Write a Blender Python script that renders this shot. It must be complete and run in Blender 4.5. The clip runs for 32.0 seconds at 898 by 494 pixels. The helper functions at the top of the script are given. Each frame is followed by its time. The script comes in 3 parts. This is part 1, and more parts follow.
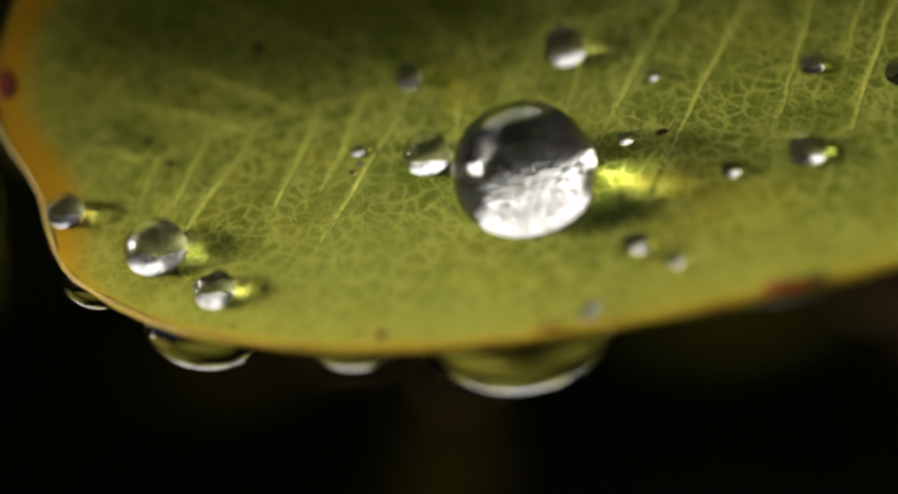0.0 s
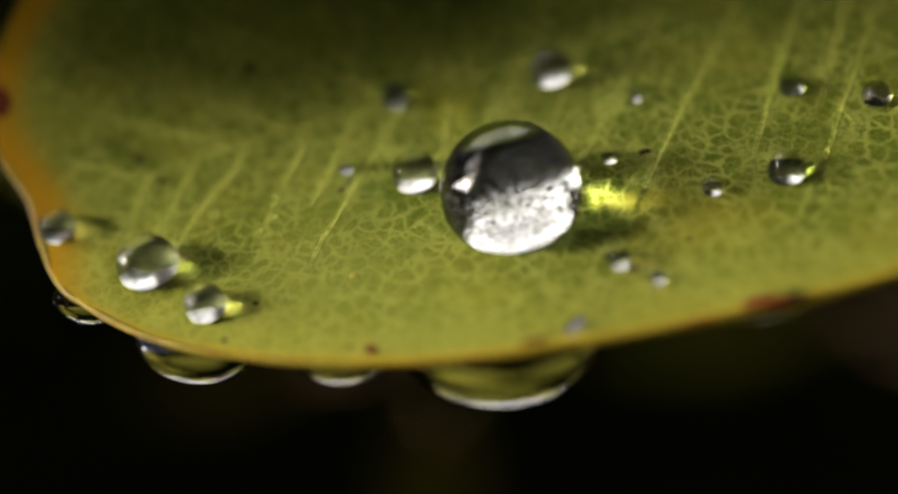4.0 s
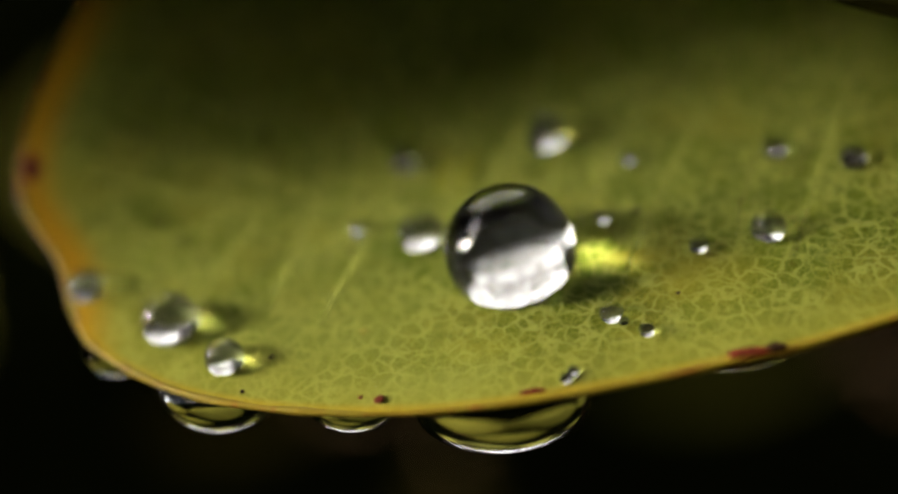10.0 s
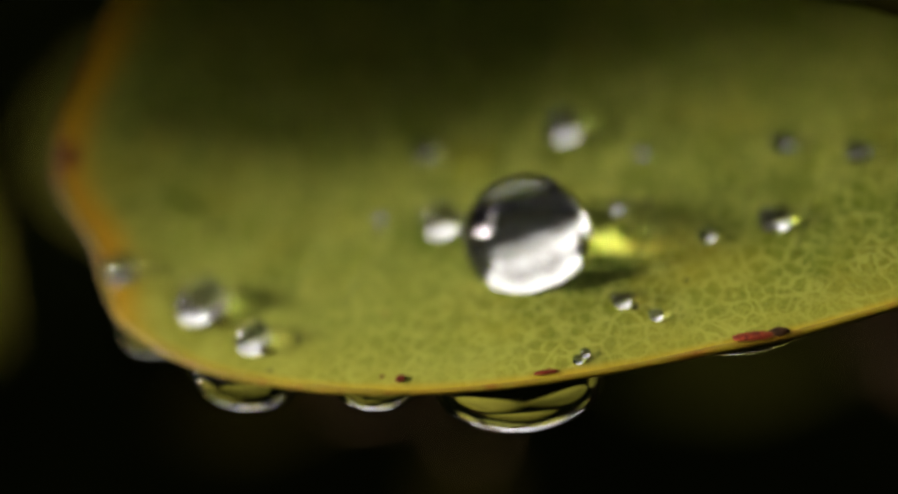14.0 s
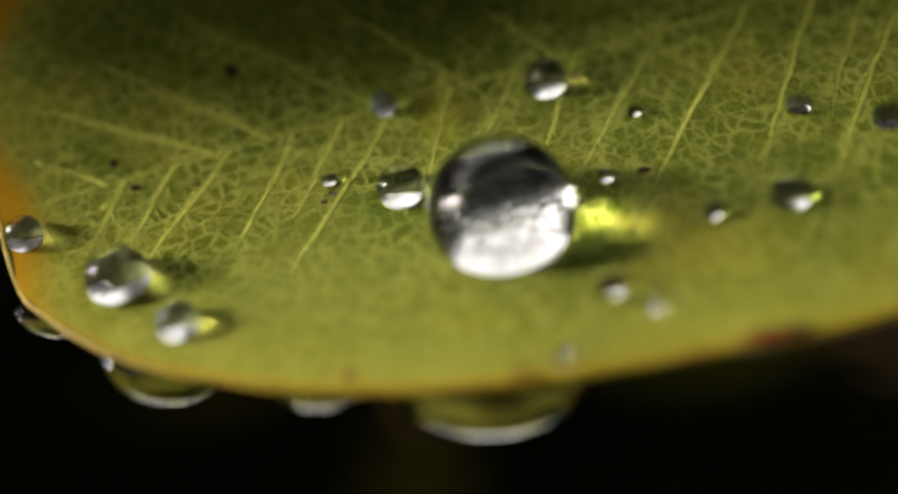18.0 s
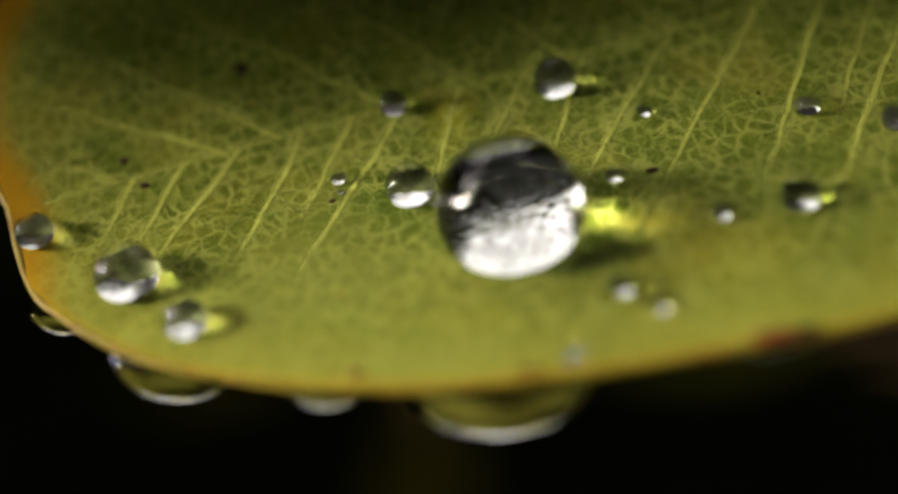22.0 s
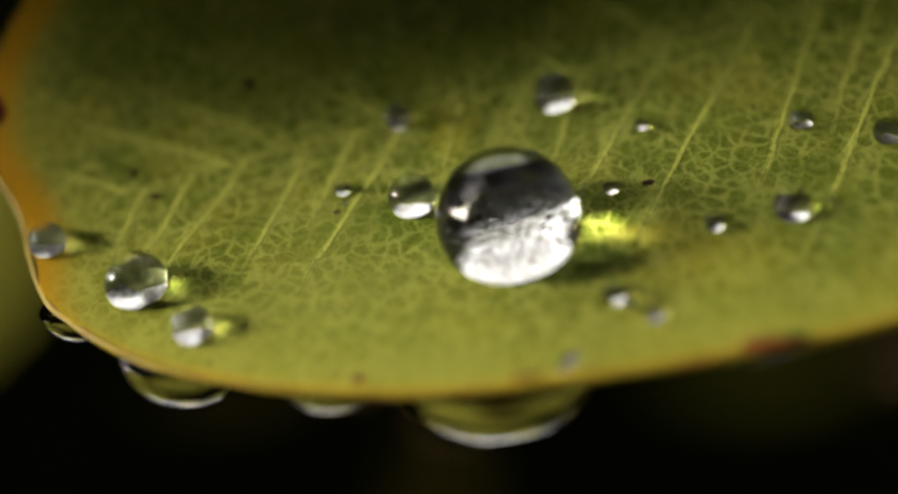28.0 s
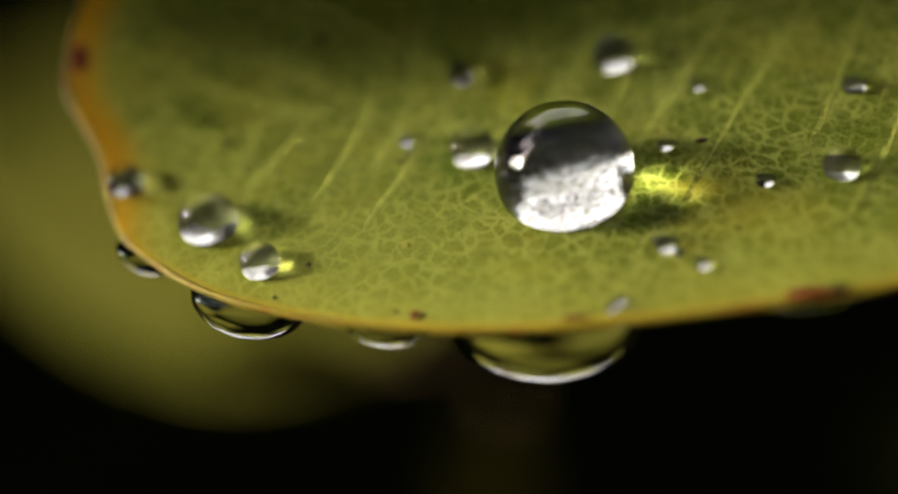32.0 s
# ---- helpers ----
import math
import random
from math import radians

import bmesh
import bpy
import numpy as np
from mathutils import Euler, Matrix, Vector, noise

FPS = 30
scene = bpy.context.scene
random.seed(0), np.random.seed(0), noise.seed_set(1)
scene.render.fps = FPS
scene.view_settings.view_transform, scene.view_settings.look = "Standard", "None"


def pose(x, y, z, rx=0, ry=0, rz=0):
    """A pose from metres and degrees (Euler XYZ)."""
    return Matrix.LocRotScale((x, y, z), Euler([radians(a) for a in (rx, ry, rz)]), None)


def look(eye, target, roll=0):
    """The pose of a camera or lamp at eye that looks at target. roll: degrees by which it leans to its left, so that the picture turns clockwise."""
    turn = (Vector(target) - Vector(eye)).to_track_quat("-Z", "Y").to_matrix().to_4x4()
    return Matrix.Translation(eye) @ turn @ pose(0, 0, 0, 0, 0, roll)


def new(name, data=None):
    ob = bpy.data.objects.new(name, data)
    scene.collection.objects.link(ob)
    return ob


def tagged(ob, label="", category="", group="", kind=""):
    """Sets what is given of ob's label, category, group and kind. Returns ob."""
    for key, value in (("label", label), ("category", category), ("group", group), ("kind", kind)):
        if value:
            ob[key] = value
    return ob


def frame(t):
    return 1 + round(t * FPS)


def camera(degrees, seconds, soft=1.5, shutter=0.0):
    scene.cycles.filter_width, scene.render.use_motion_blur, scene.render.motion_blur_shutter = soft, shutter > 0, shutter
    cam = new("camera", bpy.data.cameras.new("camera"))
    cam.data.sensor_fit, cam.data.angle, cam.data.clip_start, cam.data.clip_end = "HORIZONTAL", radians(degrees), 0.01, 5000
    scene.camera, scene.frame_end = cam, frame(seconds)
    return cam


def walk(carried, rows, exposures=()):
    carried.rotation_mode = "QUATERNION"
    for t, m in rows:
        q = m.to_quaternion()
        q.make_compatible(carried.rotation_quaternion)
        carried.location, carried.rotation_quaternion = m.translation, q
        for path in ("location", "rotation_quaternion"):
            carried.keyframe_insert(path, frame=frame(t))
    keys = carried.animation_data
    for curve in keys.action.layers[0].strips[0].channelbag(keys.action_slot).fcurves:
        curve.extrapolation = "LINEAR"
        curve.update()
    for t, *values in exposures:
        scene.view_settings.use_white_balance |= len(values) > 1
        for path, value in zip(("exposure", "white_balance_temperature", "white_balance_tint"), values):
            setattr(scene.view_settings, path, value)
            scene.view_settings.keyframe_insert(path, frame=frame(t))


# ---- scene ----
MM = 0.001
cam = camera(40.0, 32.0, soft=3.0, shutter=0.5)
scene.cycles.caustics_refractive = True
cam.data.dof.use_dof = True
cam.data.dof.focus_distance = 30.4 * MM
cam.data.dof.aperture_fstop = 15.0
PATH = [
    (0.0, pose(-0.000195, -0.027884, 0.609771, 69.297, 1.542, -0.460)),
    (0.5, pose(-0.000209, -0.028130, 0.609626, 69.045, 1.208, -0.302)),
    (1.0, pose(-0.000176, -0.028495, 0.609851, 69.811, 1.284, -0.361)),
    (1.5, pose(-0.000268, -0.028487, 0.610480, 70.195, 1.758, -1.134)),
    (2.0, pose(-0.000390, -0.028011, 0.610153, 70.366, 1.347, -1.714)),
    (2.5, pose(-0.000382, -0.028299, 0.610251, 70.350, 1.355, -1.644)),
    (3.0, pose(-0.000302, -0.028658, 0.610158, 70.466, 1.322, -1.351)),
    (3.5, pose(-0.000184, -0.029425, 0.610722, 70.593, 1.773, -0.907)),
    (4.0, pose(-0.000335, -0.028463, 0.609855, 70.296, 1.029, -1.165)),
    (4.5, pose(-0.000096, -0.029244, 0.610267, 70.203, 1.475, -0.307)),
    (6.5, pose(0.000117, -0.029268, 0.609894, 71.447, 1.146, 0.328)),
    (7.0, pose(0.000080, -0.028082, 0.609559, 71.059, 1.046, -0.188)),
    (7.5, pose(0.000006, -0.028446, 0.609655, 71.548, 0.874, -0.475)),
    (8.0, pose(-0.000072, -0.029280, 0.609934, 72.135, 0.879, -0.695)),
    (8.5, pose(0.000017, -0.029815, 0.610539, 71.897, 1.392, -0.432)),
    (9.0, pose(-0.000045, -0.029549, 0.610038, 72.191, 1.027, -0.667)),
    (9.5, pose(-0.000118, -0.030220, 0.610589, 72.455, 1.405, -0.667)),
    (10.0, pose(-0.000172, -0.030259, 0.610811, 72.343, 1.565, -0.832)),
    (10.5, pose(-0.000244, -0.030408, 0.610733, 72.223, 1.425, -0.924)),
    (11.0, pose(-0.000370, -0.030885, 0.610670, 72.705, 1.278, -1.068)),
    (11.5, pose(-0.000088, -0.031814, 0.611142, 72.952, 1.736, -0.387)),
    (12.0, pose(-0.000042, -0.032483, 0.611814, 72.445, 2.056, -0.039)),
    (12.5, pose(-0.000051, -0.032219, 0.611548, 72.752, 2.010, -0.234)),
    (13.0, pose(-0.000092, -0.032318, 0.611447, 72.848, 1.886, -0.205)),
    (13.5, pose(-0.000025, -0.032710, 0.611920, 72.282, 2.183, 0.340)),
    (14.0, pose(-0.000119, -0.031703, 0.611093, 72.068, 1.432, 0.241)),
    (14.5, pose(-0.000211, -0.030900, 0.610529, 72.080, 1.027, 0.390)),
    (16.5, pose(-0.000159, -0.027017, 0.610377, 69.930, 0.119, -1.142)),
    (17.0, pose(-0.000124, -0.026994, 0.610251, 69.863, -0.022, -1.135)),
    (17.5, pose(-0.000093, -0.027516, 0.610338, 70.148, 0.015, -0.999)),
    (18.0, pose(-0.000201, -0.026802, 0.609929, 69.948, -0.315, -1.122)),
    (18.5, pose(-0.000019, -0.027261, 0.610338, 69.934, 0.197, -0.712)),
    (19.0, pose(-0.000076, -0.028242, 0.610643, 70.100, 0.194, -0.585)),
    (19.5, pose(-0.000139, -0.028299, 0.610536, 69.742, -0.091, -0.302)),
    (20.0, pose(0.000000, -0.028191, 0.610261, 70.000, -0.000, -0.000)),
    (20.5, pose(-0.000060, -0.028139, 0.610536, 69.742, 0.090, -0.072)),
    (21.0, pose(-0.000137, -0.027645, 0.610263, 69.623, -0.204, -0.291)),
    (21.5, pose(-0.000092, -0.027323, 0.610062, 69.793, -0.284, -0.285)),
    (22.0, pose(-0.000186, -0.026842, 0.609986, 69.829, -0.433, -0.640)),
    (22.5, pose(-0.000231, -0.026695, 0.609941, 69.793, -0.568, -0.806)),
    (23.0, pose(-0.000298, -0.026479, 0.609738, 69.981, -0.972, -1.144)),
    (23.5, pose(-0.000189, -0.026062, 0.609872, 70.011, -0.800, -1.185)),
    (24.0, pose(-0.000187, -0.025906, 0.609873, 70.322, -0.555, -1.482)),
    (24.5, pose(-0.000227, -0.025630, 0.609853, 70.210, -0.536, -1.772)),
    (26.5, pose(0.000208, -0.026423, 0.609850, 70.710, -0.326, -0.667)),
    (27.0, pose(0.000171, -0.026487, 0.610019, 70.266, -0.414, -0.545)),
    (27.5, pose(0.000105, -0.026735, 0.609719, 70.670, -0.529, -0.406)),
    (28.0, pose(0.000212, -0.027632, 0.610052, 70.680, -0.350, 0.176)),
    (28.5, pose(0.000251, -0.027796, 0.609676, 70.603, -0.555, 0.897)),
    (29.0, pose(0.000147, -0.028880, 0.609869, 70.785, -0.646, 1.371)),
    (29.5, pose(0.000123, -0.029663, 0.610233, 70.336, -0.633, 1.849)),
    (30.0, pose(0.000323, -0.029940, 0.609910, 70.699, -0.715, 2.396)),
    (30.5, pose(0.000575, -0.029929, 0.609810, 70.841, -0.610, 3.011)),
    (31.0, pose(0.000477, -0.029539, 0.609856, 70.432, -0.683, 3.202)),
    (31.5, pose(0.000327, -0.029201, 0.609637, 70.088, -0.999, 3.367)),
    (32.0, pose(0.000311, -0.029166, 0.609454, 70.222, -1.208, 3.412)),
]
walk(cam, PATH, exposures=[(0.0, 3.7, 7400.0, 10.0), (32.0, 3.7, 7400.0, 10.0)])

# ---- world and sun ----
SUN_WAY = Vector((-0.95, -0.12, 0.30)).normalized()
world = bpy.data.worlds.new("sky")
scene.world = world
world.use_nodes = True
wn = world.node_tree
for nd in list(wn.nodes):
    wn.nodes.remove(nd)
w_out = wn.nodes.new("ShaderNodeOutputWorld")
w_bg = wn.nodes.new("ShaderNodeBackground")
w_sky = wn.nodes.new("ShaderNodeTexSky")
w_sky.sky_type = "NISHITA"
w_sky.sun_disc = False
w_sky.sun_elevation = math.asin(SUN_WAY.z)
w_sky.sun_rotation = math.atan2(SUN_WAY.x, SUN_WAY.y)
w_sky.air_density = 1.0
w_sky.dust_density = 1.0
w_sky.ozone_density = 0.5
w_bg.inputs["Strength"].default_value = 0.15
w_haze = wn.nodes.new("ShaderNodeHueSaturation")
w_haze.inputs["Saturation"].default_value = 0.12
wn.links.new(w_sky.outputs[0], w_haze.inputs["Color"])
wn.links.new(w_haze.outputs[0], w_bg.inputs[0])
wn.links.new(w_bg.outputs[0], w_out.inputs[0])

sun_data = bpy.data.lights.new("sun", "SUN")
sun_data.energy = 0.2
sun_data.angle = radians(12.0)
sun_data.cycles.is_caustics_light = True
sun_data.color = (1.0, 0.94, 0.84)
sun = new("sun", sun_data)
sun.matrix_world = look(SUN_WAY * 5, (0, 0, 0))


# ---- materials ----
def material(name):
    m = bpy.data.materials.new(name)
    m.use_nodes = True
    nt = m.node_tree
    nt.nodes.clear()
    return m, nt


class Graph:
    """Short names for the nodes of one material."""

    def __init__(self, name):
        self.mat, self.nt = material(name)
        self.tc = self.nt.nodes.new("ShaderNodeTexCoord")

    def node(self, kind, **values):
        nd = self.nt.nodes.new(kind)
        for key, value in values.items():
            nd.inputs[key.replace("_", " ")].default_value = value
        return nd

    def link(self, a, b):
        self.nt.links.new(a, b)

    def coords(self, scale):
        mp = self.node("ShaderNodeMapping")
        mp.inputs["Scale"].default_value = (scale, scale, scale)
        self.link(self.tc.outputs["Object"], mp.inputs[0])
        return mp.outputs[0]

    def noise(self, vec, scale, detail=4.0, rough=0.55):
        nd = self.node("ShaderNodeTexNoise", Scale=scale, Detail=detail, Roughness=rough)
        self.link(vec, nd.inputs["Vector"])
        return nd

    def ramp(self, fac, stops):
        nd = self.node("ShaderNodeValToRGB")
        els = nd.color_ramp.elements
        while len(els) < len(stops):
            els.new(0.5)
        for el, (p, c) in zip(els, stops):
            el.position = p
            el.color = (*c, 1.0) if len(c) == 3 else c
        self.link(fac, nd.inputs[0])
        return nd.outputs[0]

    def band(self, fac, lo, hi, a=0.0, b=1.0):
        nd = self.node("ShaderNodeMapRange")
        nd.interpolation_type = "SMOOTHSTEP"
        for key, v in (("From Min", lo), ("From Max", hi), ("To Min", a), ("To Max", b)):
            nd.inputs[key].default_value = v
        self.link(fac, nd.inputs["Value"])
        return nd.outputs[0]

    def mix(self, fac, a, b, kind="MIX"):
        nd = self.nt.nodes.new("ShaderNodeMix")
        nd.data_type = "RGBA"
        nd.blend_type = kind
        for sock, v in ((nd.inputs[0], fac), (nd.inputs[6], a), (nd.inputs[7], b)):
            if isinstance(v, (int, float)):
                sock.default_value = v
            elif isinstance(v, tuple):
                sock.default_value = (*v, 1.0)
            else:
                self.link(v, sock)
        return nd.outputs[2]

    def math(self, op, a, b=0.0):
        nd = self.nt.nodes.new("ShaderNodeMath")
        nd.operation = op
        for sock, v in ((nd.inputs[0], a), (nd.inputs[1], b)):
            if isinstance(v, (int, float)):
                sock.default_value = v
            else:
                self.link(v, sock)
        return nd.outputs[0]

    def surface(self, color, rough=0.5, bump=None, bump_dist=0.00002, bump_strength=0.5, **more):
        sh = self.node("ShaderNodeBsdfPrincipled", **more)
        for sock, v in ((sh.inputs["Base Color"], color), (sh.inputs["Roughness"], rough)):
            if isinstance(v, (int, float)):
                sock.default_value = v
            elif isinstance(v, tuple):
                sock.default_value = (*v, 1.0)
            else:
                self.link(v, sock)
        if bump is not None:
            bp = self.node("ShaderNodeBump", Strength=bump_strength, Distance=bump_dist)
            self.link(bump, bp.inputs["Height"])
            self.link(bp.outputs[0], sh.inputs["Normal"])
        out = self.node("ShaderNodeOutputMaterial")
        self.link(sh.outputs[0], out.inputs[0])
        self.shader, self.out = sh, out
        return self.mat


def blade_material():
    g = Graph("leaf_blade")
    p = g.coords(1000.0)
    warp = g.noise(p, 0.9, 3.0)
    wv = g.nt.nodes.new("ShaderNodeVectorMath")
    wv.operation = "MULTIPLY_ADD"
    wv.inputs[1].default_value = (0.7, 0.7, 0.7)
    g.link(warp.outputs["Color"], wv.inputs[0])
    g.link(p, wv.inputs[2])
    ruffle = g.noise(p, 5.0, 2.0)
    wv2 = g.nt.nodes.new("ShaderNodeVectorMath")
    wv2.operation = "MULTIPLY_ADD"
    wv2.inputs[1].default_value = (0.16, 0.16, 0.16)
    g.link(ruffle.outputs["Color"], wv2.inputs[0])
    g.link(wv.outputs[0], wv2.inputs[2])
    q = wv2.outputs[0]

    def cells(scale):
        nd = g.node("ShaderNodeTexVoronoi", Scale=scale)
        nd.feature = "DISTANCE_TO_EDGE"
        g.link(q, nd.inputs["Vector"])
        return nd.outputs["Distance"]

    coarse, fine, finest = cells(2.2), cells(5.4), cells(10.0)
    line1 = g.band(coarse, 0.0, 0.15, 1.0, 0.0)
    line2 = g.band(fine, 0.0, 0.15, 1.0, 0.0)
    big = g.noise(p, 0.28, 3.0)
    some = g.band(g.noise(p, 0.8, 3.0, 0.6).outputs[0], 0.36, 0.6, 0.3, 1.0)
    line1, line2 = g.math("MULTIPLY", line1, some), g.math("MULTIPLY", line2, g.band(g.noise(p, 1.7, 3.0, 0.6).outputs[0], 0.34, 0.6, 0.25, 1.0))
    mid = g.noise(p, 1.3, 5.0, 0.65)
    fleck = g.noise(p, 11.0, 3.0, 0.7)
    base = g.ramp(mid.outputs[0], [(0.3, (0.034, 0.056, 0.009)), (0.55, (0.072, 0.096, 0.013)), (0.75, (0.125, 0.144, 0.022))])
    base = g.mix(g.band(big.outputs[0], 0.48, 0.64, 0.0, 0.75), base, (0.150, 0.144, 0.026))
    room = g.node("ShaderNodeTexVoronoi", Scale=5.2)
    g.link(q, room.inputs["Vector"])
    split = g.nt.nodes.new("ShaderNodeSeparateColor")
    g.link(room.outputs["Color"], split.inputs[0])
    base = g.mix(g.band(split.outputs[0], 0.1, 0.9, 0.35, 0.0), base, (0.026, 0.045, 0.003))
    base = g.mix(g.band(finest, 0.10, 0.34, 0.0, 0.5), base, (0.020, 0.036, 0.005))
    base = g.mix(g.math("MULTIPLY", line2, 0.6), base, (0.18, 0.205, 0.055))
    base = g.mix(g.math("MULTIPLY", line1, 0.6), base, (0.25, 0.275, 0.10))
    base = g.mix(g.band(fleck.outputs[0], 0.56, 0.7, 0.0, 0.5), base, (0.018, 0.030, 0.003))
    pale = g.noise(p, 11.0, 2.0, 0.6)
    base = g.mix(g.band(pale.outputs[0], 0.64, 0.72, 0.0, 0.6), base, (0.30, 0.31, 0.08))

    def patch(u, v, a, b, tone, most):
        """A soft-edged tone in the blade, for stains and for painted light, a by b millimetres."""
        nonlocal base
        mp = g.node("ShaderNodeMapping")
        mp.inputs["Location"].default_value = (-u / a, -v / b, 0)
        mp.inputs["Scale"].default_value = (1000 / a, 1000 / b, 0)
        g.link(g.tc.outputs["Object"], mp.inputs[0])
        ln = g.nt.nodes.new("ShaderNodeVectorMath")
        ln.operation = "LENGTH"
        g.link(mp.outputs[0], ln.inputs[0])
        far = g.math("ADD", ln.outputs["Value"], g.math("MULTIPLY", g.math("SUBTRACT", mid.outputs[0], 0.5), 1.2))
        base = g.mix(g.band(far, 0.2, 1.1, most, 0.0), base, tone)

    # light that the large drop focuses beside it, painted yellow
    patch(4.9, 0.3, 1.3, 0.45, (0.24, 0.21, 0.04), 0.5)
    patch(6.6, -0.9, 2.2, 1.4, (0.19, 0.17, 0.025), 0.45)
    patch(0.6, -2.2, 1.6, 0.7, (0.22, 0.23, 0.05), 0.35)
    # broad paler tone that brightens the blade's near left part
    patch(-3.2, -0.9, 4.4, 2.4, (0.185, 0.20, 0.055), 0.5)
    # shadow of the large drop, painted as dark green
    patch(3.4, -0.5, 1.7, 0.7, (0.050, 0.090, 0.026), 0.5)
    patch(-0.4, -3.1, 2.6, 0.8, (0.19, 0.23, 0.085), 0.35)
    patch(-2.4, 1.6, 2.4, 1.6, (0.062, 0.100, 0.022), 0.4)
    patch(0.2, 4.6, 0.8, 1.3, (0.22, 0.21, 0.012), 0.45)
    # the network stays paler than its cells in the patched parts too
    base = g.mix(g.math("MULTIPLY", line2, 0.14), base, (0.23, 0.26, 0.09))
    base = g.mix(g.math("MULTIPLY", line1, 0.22), base, (0.28, 0.31, 0.12))
    att = g.nt.nodes.new("ShaderNodeAttribute")
    att.attribute_name = "to_margin"
    edge = g.math("ADD", att.outputs["Fac"], g.math("MULTIPLY", g.math("SUBTRACT", big.outputs[0], 0.5), 2.2))
    base = g.mix(g.band(edge, 0.1, 2.6, 0.5, 0.0), base, (0.23, 0.225, 0.055))
    base = g.mix(g.band(att.outputs["Fac"], 0.05, 0.32, 0.6, 0.0), base, (0.30, 0.19, 0.02))
    # the rounded tip has a broader orange rim
    where = g.nt.nodes.new("ShaderNodeSeparateXYZ")
    g.link(p, where.inputs[0])
    tip = g.math("MULTIPLY", g.band(where.outputs[0], -10.6, -8.6, 0.9, 0.0), g.band(att.outputs["Fac"], 0.4, 1.35, 1.0, 0.0))
    base = g.mix(tip, base, (0.30, 0.155, 0.010))
    base = g.mix(1.0, base, (1.40, 1.39, 0.92), "MULTIPLY")
    relief = g.math("ADD", g.math("MULTIPLY", g.band(coarse, 0.0, 0.16), -0.7), g.math("ADD", g.math("MULTIPLY", g.band(fine, 0.0, 0.2), 0.5), g.math("MULTIPLY", fleck.outputs[0], 0.5)))
    rough = g.band(mid.outputs[0], 0.3, 0.8, 0.55, 0.42)
    mat = g.surface(base, rough, relief, 0.00004, 0.28, Specular_IOR_Level=0.025)
    glow = g.node("ShaderNodeBsdfTranslucent")
    g.link(g.mix(0.4, base, (0.40, 0.42, 0.07)), glow.inputs["Color"])
    both = g.node("ShaderNodeMixShader")
    both.inputs[0].default_value = 0.3
    g.link(g.shader.outputs[0], both.inputs[1])
    g.link(glow.outputs[0], both.inputs[2])
    g.link(both.outputs[0], g.out.inputs[0])
    return mat


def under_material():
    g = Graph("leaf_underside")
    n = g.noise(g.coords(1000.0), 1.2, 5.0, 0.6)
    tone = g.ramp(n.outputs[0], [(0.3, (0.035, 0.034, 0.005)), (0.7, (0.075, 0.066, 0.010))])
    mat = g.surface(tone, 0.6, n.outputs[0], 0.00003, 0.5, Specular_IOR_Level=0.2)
    glow = g.node("ShaderNodeBsdfTranslucent")
    g.link(tone, glow.inputs["Color"])
    both = g.node("ShaderNodeMixShader")
    both.inputs[0].default_value = 0.3
    g.link(g.shader.outputs[0], both.inputs[1])
    g.link(glow.outputs[0], both.inputs[2])
    g.link(both.outputs[0], g.out.inputs[0])
    return mat


def margin_material():
    g = Graph("leaf_margin")
    p = g.coords(1000.0)
    a = g.noise(p, 0.5, 4.0, 0.6)
    b = g.noise(p, 3.0, 4.0, 0.6)
    base = g.ramp(a.outputs[0], [(0.3, (0.20, 0.115, 0.008)), (0.52, (0.18, 0.14, 0.012)), (0.72, (0.15, 0.05, 0.006))])
    base = g.mix(g.band(b.outputs[0], 0.58, 0.72, 0.0, 0.5), base, (0.2, 0.05, 0.01))
    return g.surface(base, 0.5, b.outputs[0], 0.00003, 0.5, Specular_IOR_Level=0.15)


def vein_material(name, pale):
    """Pale vein tissue that fades into the blade at its sides."""
    g = Graph(name)
    p = g.coords(1000.0)
    n = g.noise(p, 4.5, 5.0, 0.7)
    base = g.ramp(n.outputs[0], [(k, tuple(c * pale for c in tone)) for k, tone in ((0.3, (0.075, 0.084, 0.015)), (0.5, (0.100, 0.110, 0.021)), (0.7, (0.130, 0.140, 0.030)))])
    mat = g.surface(base, 0.55, n.outputs[0], 0.00002, 0.4, Specular_IOR_Level=0.05)
    att = g.nt.nodes.new("ShaderNodeAttribute")
    att.attribute_name = "across"
    ragged = g.math("ADD", att.outputs["Fac"], g.math("MULTIPLY", g.math("SUBTRACT", g.noise(p, 6.0, 3.0).outputs[0], 0.5), 0.7))
    clear = g.node("ShaderNodeBsdfTransparent")
    both = g.node("ShaderNodeMixShader")
    g.link(g.band(ragged, 0.1, 0.95, 0.82, 0.0), both.inputs[0])
    g.link(clear.outputs[0], both.inputs[1])
    g.link(g.shader.outputs[0], both.inputs[2])
    g.link(both.outputs[0], g.out.inputs[0])
    return mat


def spot_material(name, dark, light):
    g = Graph(name)
    n = g.noise(g.coords(1000.0), 9.0, 4.0, 0.65)
    return g.surface(g.ramp(n.outputs[0], [(0.35, dark), (0.7, light)]), 0.55, n.outputs[0], 0.00003, 0.6, Specular_IOR_Level=0.08)


def water_material():
    g = Graph("water")
    return g.surface((1.0, 1.0, 1.0), 0.0, Transmission_Weight=1.0, IOR=1.333)


